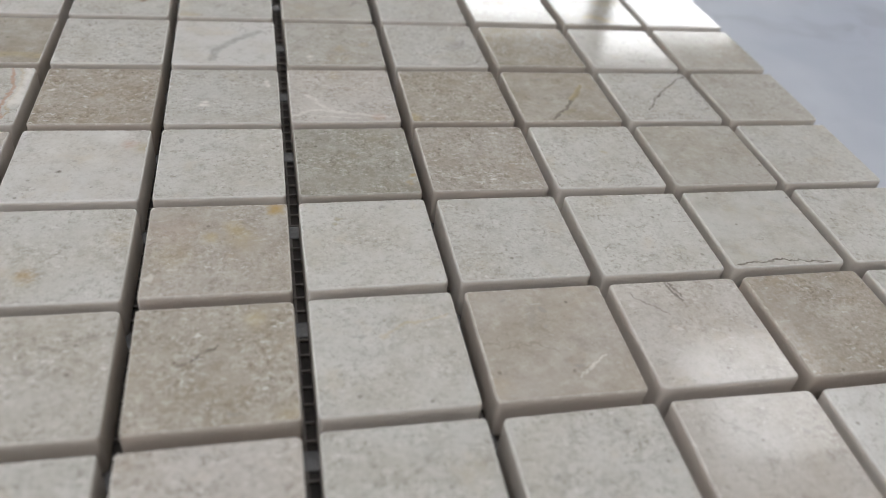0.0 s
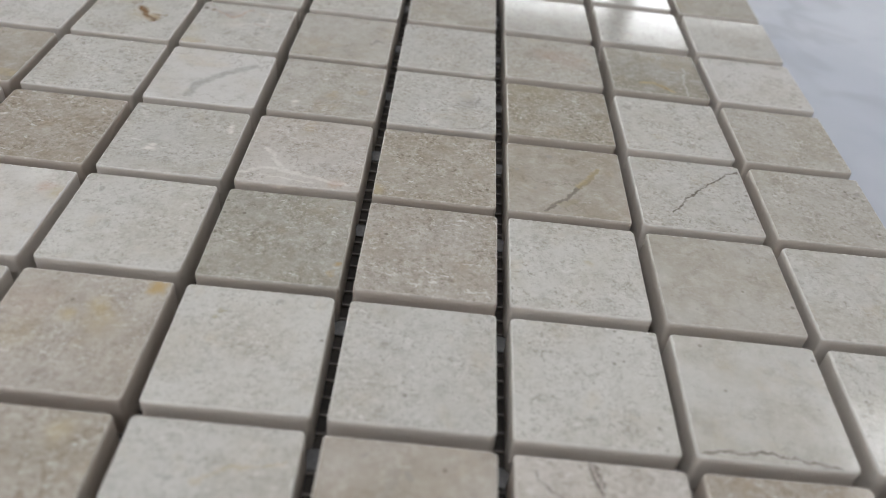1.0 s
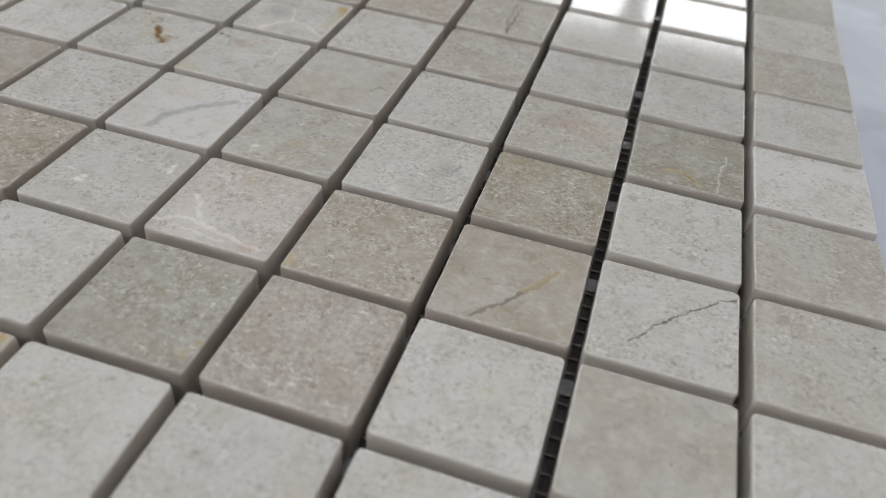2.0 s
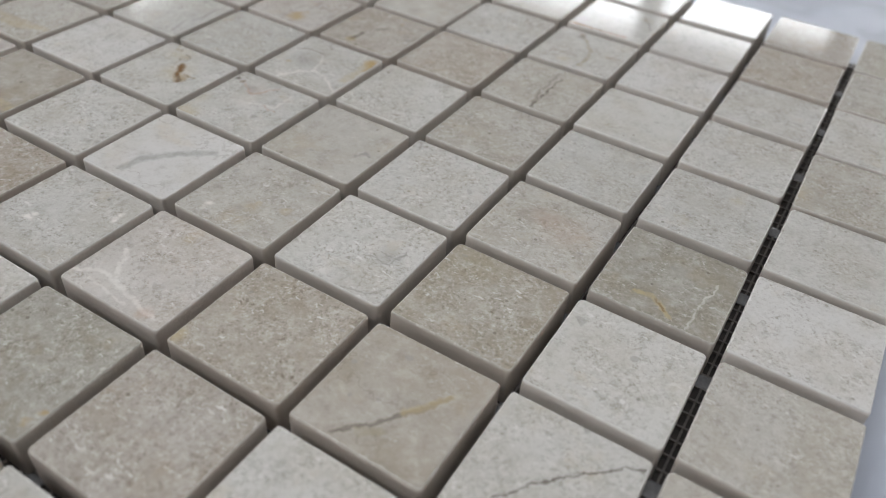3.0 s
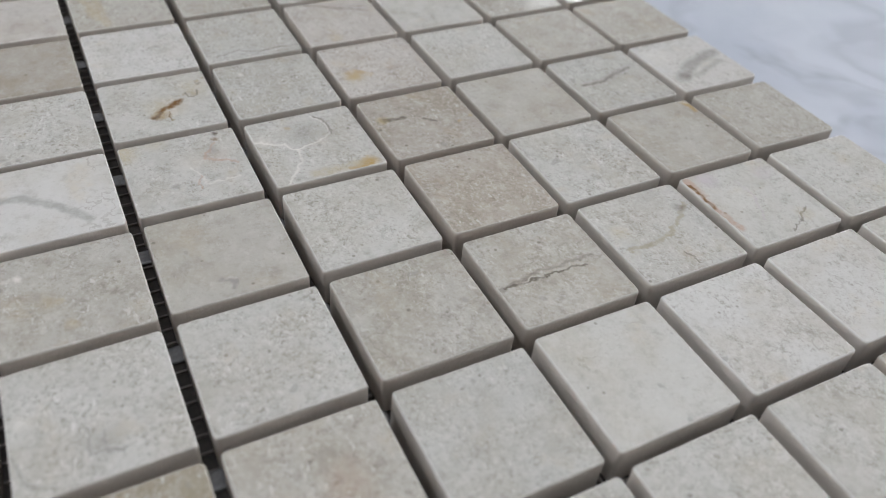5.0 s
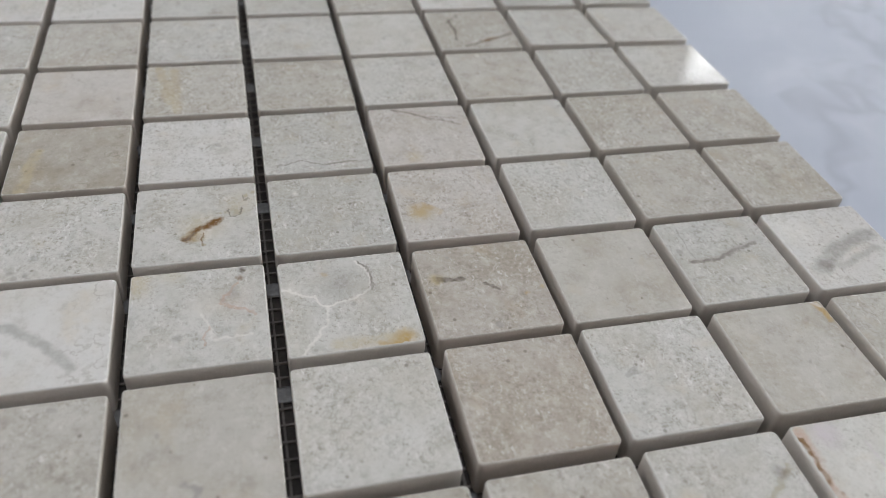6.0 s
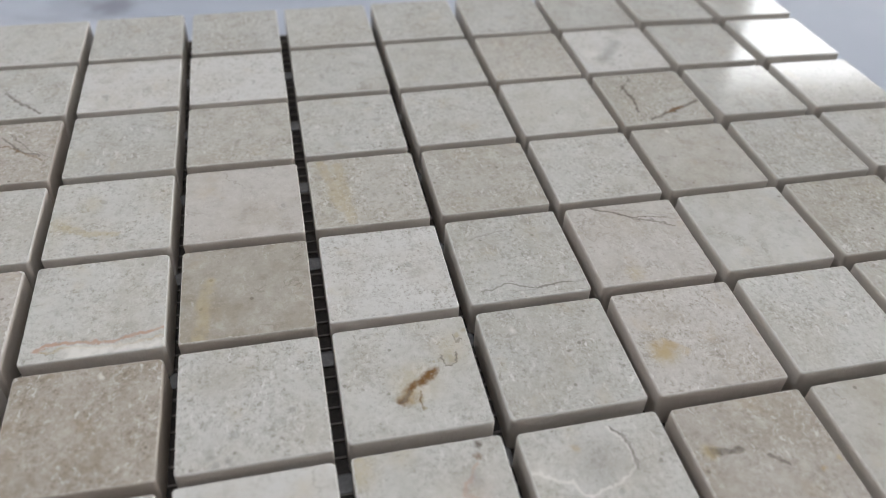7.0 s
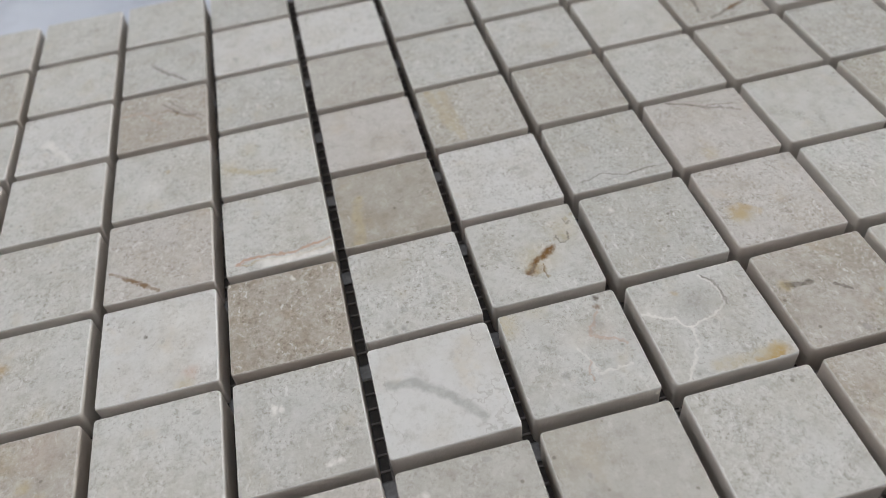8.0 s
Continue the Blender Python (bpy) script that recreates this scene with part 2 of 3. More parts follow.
blotch(-1, 0, [(10.4, -3.9)], 0.8, GREY, 0.8)
blotch(0, 1, [(-4.7, 6.0)], 1.2, GREY, 0.5)
blotch(0, -3, [(-1.2, 2.5)], 1.3, OCHRE, 0.6)
blotch(0, -3, [(2.4, 5.2)], 1.5, OCHRE, 0.5)
blotch(0, -3, [(9.7, 11.8)], 1.4, ORANGE, 0.6)
blotch(0, -3, [(-7.6, 4.5)], 4.0, ROSE, 0.14)
streak(0, -4, [(-8.8, 10.8), (-5.7, 12.7), (-3.0, 14.0)], 0.3, SOOT, 0.6)
blotch(0, -4, [(5.8, 8.1)], 1.8, OCHRE, 0.5)
blotch(0, -3, [(-10.4, -6.9)], 0.9, CHALK, 0.7)
streak(3, -4, [(-8.9, 9.4), (-7.1, 6.4), (-4.2, 4.1)], 0.25, SOOT, 0.6)
streak(3, -4, [(-1.4, 12.2), (-0.6, 9.8), (0.0, 7.6)], 0.3, SOOT, 0.84)
streak(2, -4, [(2.0, -8.3), (4.5, -6.1), (7.4, -3.8)], 0.25, CHALK, 0.7)
streak(2, -4, [(-1.6, 6.9), (-2.7, 3.2)], 1.2, GREY, 0.3)
streak(1, -4, [(-1.0, 2.4), (3.1, 5.3), (9.7, 6.2)], 0.5, OCHRE, 0.4)
blotch(-1, -2, [(8.1, 6.4)], 1.4, ROSE, 0.5)
blotch(1, -2, [(10.6, -5.9)], 0.9, ORANGE, 0.6)
blotch(1, -3, [(-4.8, 6.7)], 0.8, OLIVE, 0.7)
blotch(-1, -2, [(5.5, 9.5)], 2.5, CHALK, 0.45)
blotch(0, -3, [(9.4, 9.8)], 1.2, ORANGE, 0.6)
blotch(1, -3, [(-5.4, 5.1)], 0.8, OLIVE, 0.7)
blotch(1, -2, [(9.7, -8.3)], 1.0, ORANGE, 0.5)
blotch(1, -2, [(-7.4, 8.5)], 3.2, SOOT, 0.16)
streak(1, -2, [(-4.7, -0.7), (-2.7, 3.4)], 0.4, SOOT, 0.36)
blotch(3, -2, [(2.4, 1.3)], 1.0, OCHRE, 0.4)
blotch(0, -1, [(-4.2, -4.4)], 0.8, CHALK, 0.95)
blotch(0, -1, [(9.1, 4.9)], 0.9, CHALK, 0.95)
streak(-1, 1, [(5.1, -2.1), (2.6, -0.4), (1.3, 1.8), (-0.3, 4.4)], 1.05, RUST, 1.0)
streak(-1, 1, [(5.1, -2.1), (3.3, -0.7)], 0.55, SOOT, 0.72)
streak(-1, 1, [(-3.3, 6.1), (-0.8, 6.2), (-1.5, 8.1), (-3.5, 8.5)], 0.22, SOOT, 0.72)
streak(-1, 1, [(-7.2, 8.9), (-5.3, 8.9), (-5.8, 10.2)], 0.22, SOOT, 0.6)
streak(-1, 1, [(4.1, 1.2), (5.7, 0.9), (7.2, 1.3)], 0.25, RUST, 0.72)
streak(2, 5, [(-10.4, -10.5), (-6.4, -10.2), (-1.9, -11.0), (5.6, -10.3)], 1.1, ROSE, 0.6)
streak(2, 5, [(-9.0, -10.9), (-4.9, -10.5), (-1.0, -11.0)], 0.6, RUST, 0.96)
blotch(2, 5, [(-9.3, -6.2)], 2.4, LILAC, 0.8)
blotch(2, 5, [(-7.0, 7.5)], 2.0, LILAC, 0.5)
blotch(2, 5, [(-1.7, -5.0)], 4.5, CHALK, 0.3)
streak(2, 5, [(10.3, -0.8), (7.9, 3.6), (5.1, 7.8)], 0.3, SOOT, 0.66)
blotch(2, 5, [(6.8, 5.5)], 1.6, OCHRE, 0.3)
streak(2, 5, [(-6.5, -0.4), (-1.6, 0.0), (5.5, -3.4)], 0.4, LILAC, 0.6)
streak(1, 5, [(-11.1, 9.8), (-6.9, 10.7)], 1.1, ORANGE, 0.8)
streak(1, 5, [(-11.2, 9.6), (-10.3, 10.2)], 0.8, CHALK, 0.7)
streak(0, 6, [(6.4, -8.4), (1.0, -1.4), (-2.2, 8.8)], 2.2, GREY, 0.8)
blotch(0, 6, [(5.6, -6.5)], 1.4, SOOT, 0.45)
blotch(0, 6, [(-5.3, -7.6)], 4.0, CHALK, 0.45)
streak(0, 6, [(6.2, -3.8), (2.1, 8.3)], 1.2, GREY, 0.5)
streak(0, 5, [(0.6, -8.6), (0.0, -1.7), (-2.1, 3.8), (-3.2, 7.8)], 0.6, SOOT, 0.72)
streak(0, 5, [(-9.8, -7.2), (-0.4, -7.4)], 0.25, GREY, 0.6)
streak(0, 5, [(-0.3, -1.5), (-4.2, 9.4)], 1.4, GREY, 0.35)
streak(2, 4, [(2.5, -9.4), (2.5, -3.3), (1.5, 1.0), (-1.9, 6.4), (-5.0, 9.9)], 0.7, OLIVE, 0.55)
blotch(2, 4, [(-4.3, 8.2)], 1.1, SOOT, 0.55)
blotch(2, 4, [(-2.5, -8.0)], 1.6, OCHRE, 0.35)
streak(2, 4, [(6.8, -0.1), (8.2, 1.2), (9.9, 1.0)], 0.3, SOOT, 0.6)
streak(-4, 4, [(-6.1, -5.6), (-0.2, -5.4), (6.5, -6.1)], 0.5, SOOT, 0.96)
streak(-4, 4, [(10.0, -4.1), (7.1, 2.3), (3.4, 10.5)], 0.7, SOOT, 0.9)
streak(-4, 4, [(7.5, 0.8), (5.4, 5.7)], 0.5, RUST, 0.84)
streak(-4, 4, [(-3.9, -6.5), (-9.3, -2.3)], 0.3, SOOT, 0.6)
streak(-5, 4, [(5.4, -5.4), (-3.3, 1.5)], 2.2, GREY, 0.6)
blotch(-5, 4, [(2.3, -7.7)], 2.2, CHALK, 0.6)
blotch(-3, 4, [(-10.3, -2.9)], 0.9, CHALK, 0.9)
blotch(-3, 4, [(-0.4, -5.4)], 0.5, SOOT, 0.6)
streak(-2, 3, [(-12.1, -7.5), (-7.1, 1.1), (-2.9, 9.3)], 0.3, SOOT, 0.66)
streak(-2, 3, [(-9.9, -4.1), (-8.4, 4.9), (-5.1, 9.8)], 0.25, GREY, 0.5)
blotch(-2, 3, [(9.0, -4.1)], 1.8, OCHRE, 0.4)
streak(-2, 2, [(-5.8, -7.9), (-7.4, -0.1)], 0.25, GREY, 0.6)
streak(-2, 2, [(9.0, -8.8), (7.3, -4.2), (9.1, 1.7), (9.0, 8.3)], 0.28, SOOT, 0.6)
blotch(-1, 2, [(-6.6, -6.2)], 1.0, CHALK, 0.6)
blotch(-1, 3, [(2.9, -7.0)], 2.2, OCHRE, 0.6)


def marble(name, marks=()):
    """Polished cream limestone: blotches, shell flecks and grain, tinted by the tile's own colour, with its veins and stains."""
    n = Nodes(name)
    here = n.node("ShaderNodeTexCoord").outputs["Object"]
    info = n.node("ShaderNodeObjectInfo")
    away = n.vec("SCALE", n.node("ShaderNodeCombineXYZ", 1.0, 0.7, 0.4).outputs[0], n.math("MULTIPLY", info.outputs["Random"], 37.0))
    p = n.vec("ADD", here, away)
    blot = n.noise(p, 75, 4, 0.55)
    clouds = n.noise(p, 260, 5, 0.66)
    fleck = n.noise(p, 1100, 4, 0.7)
    grain = n.noise(p, 2600, 2, 0.6)
    bent = n.vec("ADD", p, n.vec("SCALE", n.noise(p, 800, 2, 0.5, "Color"), 0.0016))
    shells = n.voronoi(bent, 560)
    cells = n.node("ShaderNodeSeparateColor", n.voronoi(bent, 1600, "Color")).outputs[0]
    tint = info.outputs["Color"]
    pale = n.mix(0.5, tint, (0.64, 0.625, 0.60))
    deep = n.mix(1.0, tint, (0.56, 0.53, 0.48), "MULTIPLY")
    coarse = n.math("MULTIPLY", info.outputs["Alpha"], n.ramp(n.noise(p, 170, 3, 0.55), 0.34, 0.64, 0.45, 1.35))
    worm = n.node("ShaderNodeTexNoise")
    n.put(worm.inputs["Vector"], p)
    worm.inputs["Scale"].default_value, worm.inputs["Detail"].default_value, worm.inputs["Roughness"].default_value, worm.inputs["Distortion"].default_value = 430, 5, 0.68, 1.3
    worm = worm.outputs["Fac"]
    long = n.noise(n.vec("MULTIPLY", bent, (1.0, 2.6, 1.0)), 520, 2, 0.5)
    col = n.mix(n.ramp(blot, 0.40, 0.64), n.mix(0.06, tint, (0.64, 0.63, 0.61)), n.mix(1.0, tint, (0.93, 0.905, 0.865), "MULTIPLY"))
    col = n.mix(n.math("MULTIPLY", n.ramp(clouds, 0.50, 0.68), 0.45), col, pale)
    col = n.mix(n.math("MULTIPLY", n.ramp(clouds, 0.49, 0.30), 0.36), col, deep)
    col = n.mix(n.math("MULTIPLY", n.ramp(cells, 0.60, 1.0), n.math("MULTIPLY", coarse, 0.28)), col, pale)
    col = n.mix(n.math("MULTIPLY", n.ramp(cells, 0.38, 0.0), n.math("MULTIPLY", coarse, 0.22)), col, deep)
    col = n.mix(n.math("MULTIPLY", n.ramp(fleck, 0.53, 0.64), n.math("MULTIPLY", coarse, 0.72)), col, pale)
    col = n.mix(n.math("MULTIPLY", n.ramp(fleck, 0.46, 0.35), n.math("MULTIPLY", coarse, 0.62)), col, deep)
    col = n.mix(n.math("MULTIPLY", n.ramp(shells, 0.22, 0.08), n.math("MULTIPLY", coarse, 0.40)), col, pale)
    col = n.mix(n.math("MULTIPLY", n.ramp(grain, 0.42, 0.30), n.math("MULTIPLY", coarse, 0.4)), col, deep)
    col = n.mix(n.math("MULTIPLY", n.ramp(worm, 0.54, 0.64), n.math("MULTIPLY", coarse, 0.34)), col, pale)
    col = n.mix(n.math("MULTIPLY", n.ramp(worm, 0.45, 0.34), n.math("MULTIPLY", coarse, 0.22)), col, deep)
    col = n.mix(n.math("MULTIPLY", n.ramp(long, 0.645, 0.70), n.math("MULTIPLY", coarse, 0.7)), col, (0.62, 0.61, 0.59))
    pits = n.math("MULTIPLY", n.ramp(n.voronoi(p, 300), 0.13, 0.07), n.ramp(n.noise(p, 210, 1, 0.5), 0.52, 0.58))
    col = n.mix(n.math("MULTIPLY", pits, 0.7), col, n.mix(1.0, tint, (0.45, 0.42, 0.38), "MULTIPLY"))
    hue = n.noise(n.vec("ADD", p, (3.0, 1.0, 2.0)), 130, 4, 0.6)
    col = n.mix(n.math("MULTIPLY", n.ramp(hue, 0.56, 0.75), 0.35), col, n.mix(1.0, tint, (0.98, 0.86, 0.68), "MULTIPLY"))
    col = n.mix(n.math("MULTIPLY", n.ramp(hue, 0.42, 0.28), 0.35), col, n.mix(1.0, tint, (0.955, 0.96, 0.925), "MULTIPLY"))
    thread = n.math("ABSOLUTE", n.math("SUBTRACT", n.noise(bent, 70, 4, 0.6), 0.5))
    where = n.ramp(n.noise(p, 120, 2, 0.5), 0.52, 0.66)
    col = n.mix(n.math("MULTIPLY", n.math("MULTIPLY", n.ramp(thread, 0.012, 0.002), where), 0.45), col, deep)
    spots = n.ramp(n.noise(p, 330, 1, 0.5), 0.735, 0.78)
    col = n.mix(n.math("MULTIPLY", spots, 0.5), col, GREY)
    if marks:
        flat = n.vec("MULTIPLY", here, (1000, 1000, 0))
        wob = n.vec("SUBTRACT", n.noise(p, 330, 3, 0.6, "Color"), (0.5, 0.5, 0.5))
        fine = n.vec("SUBTRACT", n.noise(p, 1100, 2, 0.6, "Color"), (0.5, 0.5, 0.5))
        flat = n.vec("ADD", flat, n.vec("MULTIPLY", wob, (2.4, 2.4, 0)))
        flat = n.vec("ADD", flat, n.vec("MULTIPLY", fine, (0.9, 0.9, 0)))
        patchy = n.ramp(n.noise(p, 520, 4, 0.65), 0.34, 0.58, 0.55, 1.0)
        blotchy = n.ramp(n.noise(p, 700, 3, 0.6), 0.3, 0.6, 0.55, 1.0)
        for points, width, colour, amount in marks:
            gap = None
            for k, (ax, ay) in enumerate(points[:-1] or points):
                bx, by = points[k + 1] if len(points) > 1 else (ax, ay)
                rel = n.vec("SUBTRACT", flat, (ax, ay, 0))
                if len(points) > 1:
                    along = (bx - ax, by - ay, 0)
                    length2 = max(along[0] ** 2 + along[1] ** 2, 1e-6)
                    share = n.math("DIVIDE", n.vec("DOT_PRODUCT", rel, along, "Value"), length2, True)
                    rel = n.vec("SUBTRACT", rel, n.vec("SCALE", n.node("ShaderNodeCombineXYZ", *along).outputs[0], share))
                dist = n.vec("LENGTH", rel, None, "Value")
                gap = dist if gap is None else n.math("MINIMUM", gap, dist)
            soft = 0.25 if len(points) > 1 else 0.2
            near = n.ramp(gap, width * (1.15 if len(points) > 1 or width < 1.1 else 1.7), width * soft)
            col = n.mix(n.math("MULTIPLY", n.math("MULTIPLY", near, patchy if len(points) > 1 else blotchy), amount), col, colour)
    n.bump(n.math("ADD", n.math("MULTIPLY", fleck, 0.6), n.math("MULTIPLY", grain, 0.4)), 0.05, 0.0002)
    gloss = n.ramp(n.math("ADD", n.math("MULTIPLY", fleck, 0.5), n.math("MULTIPLY", blot, 0.5)), 0.3, 0.7, 0.03, 0.07)
    return n.set(Base_Color=col, Roughness=gloss, IOR=1.5)


def table_marble():
    n = Nodes("pale_marble")
    here = n.node("ShaderNodeTexCoord").outputs["Object"]
    warp = n.vec("ADD", here, n.vec("SCALE", n.noise(here, 5, 4, 0.6, "Color"), 0.22))
    cloud = n.noise(warp, 7, 5, 0.6)
    vein = n.math("ABSOLUTE", n.math("SUBTRACT", n.noise(warp, 4.2, 5, 0.62), 0.5))
    col = n.mix(n.ramp(cloud, 0.35, 0.7), (0.375, 0.41, 0.485), (0.51, 0.54, 0.60))
    col = n.mix(n.math("MULTIPLY", n.ramp(vein, 0.035, 0.0), 0.35), col, (0.27, 0.28, 0.33))
    col = n.mix(n.math("MULTIPLY", n.ramp(n.noise(warp, 16, 4, 0.6), 0.62, 0.76), 0.55), col, (0.22, 0.22, 0.26))
    # two dark clouds in the slab beyond the sheet's edge
    for at, size in (((-0.243, -0.088, TABLE), 0.011), ((-0.262, -0.070, TABLE), 0.016)):
        near = n.ramp(n.vec("LENGTH", n.vec("MULTIPLY", n.vec("SUBTRACT", n.vec("ADD", here, n.vec("SCALE", n.vec("SUBTRACT", n.noise(here, 60, 3, 0.6, "Color"), (0.5, 0.5, 0.5)), 0.02)), at), (1, 1, 0)), None, "Value"), size, size * 0.2)
        col = n.mix(n.math("MULTIPLY", near, 0.6), col, (0.16, 0.16, 0.19))
    return n.set(Base_Color=col, Roughness=n.ramp(cloud, 0.3, 0.7, 0.5, 0.6), IOR=1.5, Specular_IOR_Level=0.25)


def plaster(name, colour):
    n = Nodes(name)
    here = n.node("ShaderNodeTexCoord").outputs["Object"]
    big, small = n.noise(here, 1.3, 4), n.noise(here, 60, 3)
    col = n.mix(n.ramp(big, 0.3, 0.7), colour, tuple(c * 0.92 for c in colour))
    n.bump(small, 0.2, 0.002)
    return n.set(Base_Color=col, Roughness=0.85)


def simple(name, colour, roughness, vary=0.85, scale=400, **more):
    n = Nodes(name)
    here = n.node("ShaderNodeTexCoord").outputs["Object"]
    grain = n.noise(here, scale, 3)
    col = n.mix(n.ramp(grain, 0.3, 0.7), colour, tuple(c * vary for c in colour))
    n.bump(grain, 0.15, 0.1 / scale)
    return n.set(Base_Color=col, Roughness=roughness, **more)


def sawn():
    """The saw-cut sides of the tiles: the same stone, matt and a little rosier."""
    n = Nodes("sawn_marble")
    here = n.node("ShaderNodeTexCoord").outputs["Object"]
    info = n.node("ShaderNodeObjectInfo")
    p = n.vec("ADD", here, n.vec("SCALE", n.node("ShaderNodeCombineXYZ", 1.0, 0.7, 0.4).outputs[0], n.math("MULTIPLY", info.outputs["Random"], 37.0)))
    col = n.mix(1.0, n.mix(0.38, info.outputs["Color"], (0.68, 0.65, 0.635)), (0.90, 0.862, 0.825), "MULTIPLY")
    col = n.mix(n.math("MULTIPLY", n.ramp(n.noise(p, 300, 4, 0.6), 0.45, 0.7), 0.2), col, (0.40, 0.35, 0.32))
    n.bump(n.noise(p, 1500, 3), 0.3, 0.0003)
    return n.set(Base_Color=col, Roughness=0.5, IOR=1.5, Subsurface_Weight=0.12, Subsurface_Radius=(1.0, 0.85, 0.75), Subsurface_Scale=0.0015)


def arris():
    """The rubbed, finely chipped edge round a tile's face, paler than the polished stone; the edge highlight is painted
    in.
    """
    n = Nodes("chipped_lit_arris")
    here = n.node("ShaderNodeTexCoord").outputs["Object"]
    info = n.node("ShaderNodeObjectInfo")
    col = n.mix(n.ramp(n.noise(here, 900, 3, 0.6), 0.46, 0.66, 0.12, 0.55), info.outputs["Color"], (0.66, 0.64, 0.61))
    return n.set(Base_Color=col, Roughness=0.28, IOR=1.5)


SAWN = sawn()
ARRIS = arris()
STONE = marble("cream_marble")
PALE_MARBLE = table_marble()
NET_YARN = simple("glass_fibre_yarn", (0.23, 0.205, 0.19), 0.55, 0.75, 3000)
NET_FILM = simple("dark_net_film", (0.052, 0.042, 0.036), 0.5, 0.6, 900)
# glue whose pale colour also paints the light reaching the crossings
LIT_GLUE = simple("milky_lit_glue", (0.23, 0.23, 0.235), 0.25, 0.8, 1500)
WALL_PAINT = plaster("wall_paint", (0.46, 0.45, 0.44))
CEILING_PAINT = plaster("ceiling_paint", (0.80, 0.79, 0.77))
FLOOR_STONE = plaster("floor_screed", (0.36, 0.35, 0.33))
FRAME_PAINT = simple("window_frame_paint", (0.55, 0.54, 0.52), 0.4, 0.93, 40)
TABLE_STEEL = simple("table_leg_steel", (0.30, 0.30, 0.31), 0.4, 0.85, 90, Metallic=1.0)
glass = Nodes("window_glass")
GLASS = glass.set(Base_Color=(1, 1, 1), Roughness=0.0, IOR=1.45, Transmission_Weight=1.0)

# ---------------------------------------------------------------- helpers


def part(name, bm, material, parent=None, label=""):
    me = bpy.data.meshes.new(name)
    bm.to_mesh(me)
    bm.free()
    me.materials.append(material)
    ob = new(name, me)
    ob.parent = parent
    return tagged(ob, label)


def box(bm, x0, x1, y0, y1, z0, z1):
    made = bmesh.ops.create_cube(bm, size=1, matrix=Matrix.LocRotScale(((x0 + x1) / 2, (y0 + y1) / 2, (z0 + z1) / 2), None, (x1 - x0, y1 - y0, z1 - z0)))
    return made["verts"]


def boxes(*sizes):
    bm = bmesh.new()
    for s in sizes:
        box(bm, *s)
    return bm


# ---------------------------------------------------------------- the room that closes the place
T = 0.2
# windows: along the wall from a to b, sill and head from the floor, watts of daylight for each square metre
# made-up row: one reflected window repeated so its patch shows from every heading
NORTH_WINDOWS = [(1.66, 2.48, 1.30, 2.21, 17), (0.84, 1.62, 1.30, 2.08, 17), (0.04, 0.80, 1.30, 2.01, 17), (-0.76, 0.00, 1.30, 2.01, 17),
                 (-1.56, -0.80, 1.30, 2.08, 17), (-2.45, -1.60, 1.30, 2.19, 17)]
# the first west window and the south one are added fill for the tiles' sides
WEST_WINDOWS = [(-2.30, -1.30, 0.90, 2.40, 3.0), (1.93, 2.95, 1.30, 2.19, 17)]
SOUTH_FILL_WINDOWS = [(-2.30, -0.20, 0.90, 2.40, 3.0)]


def pierced_wall(name, along, lo, hi, near, far, holes, label):
    """A wall along x or y from lo to hi, between near and far, with holes cut through."""
    cuts = sorted(holes)
    bm = bmesh.new()
    at = lo
    spans = []
    for a, b, z0, z1 in cuts:
        spans += [(at, a, 0, ROOM_H), (a, b, 0, z0), (a, b, z1, ROOM_H)]
        at = b
    spans.append((at, hi, 0, ROOM_H))
    for a, b, z0, z1 in spans:
        box(bm, *((a, b, near, far) if along == "x" else (near, far, a, b)), z0, z1)
    bmesh.ops.remove_doubles(bm, verts=bm.verts, dist=1e-5)
    return tagged(part(name, bm, WALL_PAINT), label, "wall", kind="structure")


pierced_wall("wall_north", "x", X0 - T, X1 + T, Y1, Y1 + T, [w[:4] for w in NORTH_WINDOWS], "pale grey painted wall with a row of added windows")
pierced_wall("wall_south", "x", X0 - T, X1 + T, Y0 - T, Y0, [w[:4] for w in SOUTH_FILL_WINDOWS], "pale grey painted wall with one wide added window")
pierced_wall("wall_west", "y", Y0, Y1, X0 - T, X0, [w[:4] for w in WEST_WINDOWS], "pale grey painted wall with two unseen windows")
pierced_wall("wall_east", "y", Y0, Y1, X1, X1 + T, [], "plain pale grey painted wall")
tagged(part("floor", boxes((X0 - T, X1 + T, Y0 - T, Y1 + T, -0.2, 0)), FLOOR_STONE), "grey screed floor of the room", "floor", kind="structure")
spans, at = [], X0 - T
for rx0, rx1, ry0, ry1, _ in ADDED_ROOF_WINDOWS:
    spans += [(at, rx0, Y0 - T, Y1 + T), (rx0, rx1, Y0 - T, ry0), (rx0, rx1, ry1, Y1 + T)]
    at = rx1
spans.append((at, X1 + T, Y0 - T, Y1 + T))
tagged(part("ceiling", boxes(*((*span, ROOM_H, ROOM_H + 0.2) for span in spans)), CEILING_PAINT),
       "white painted ceiling with three added roof windows", "ceiling", kind="structure")


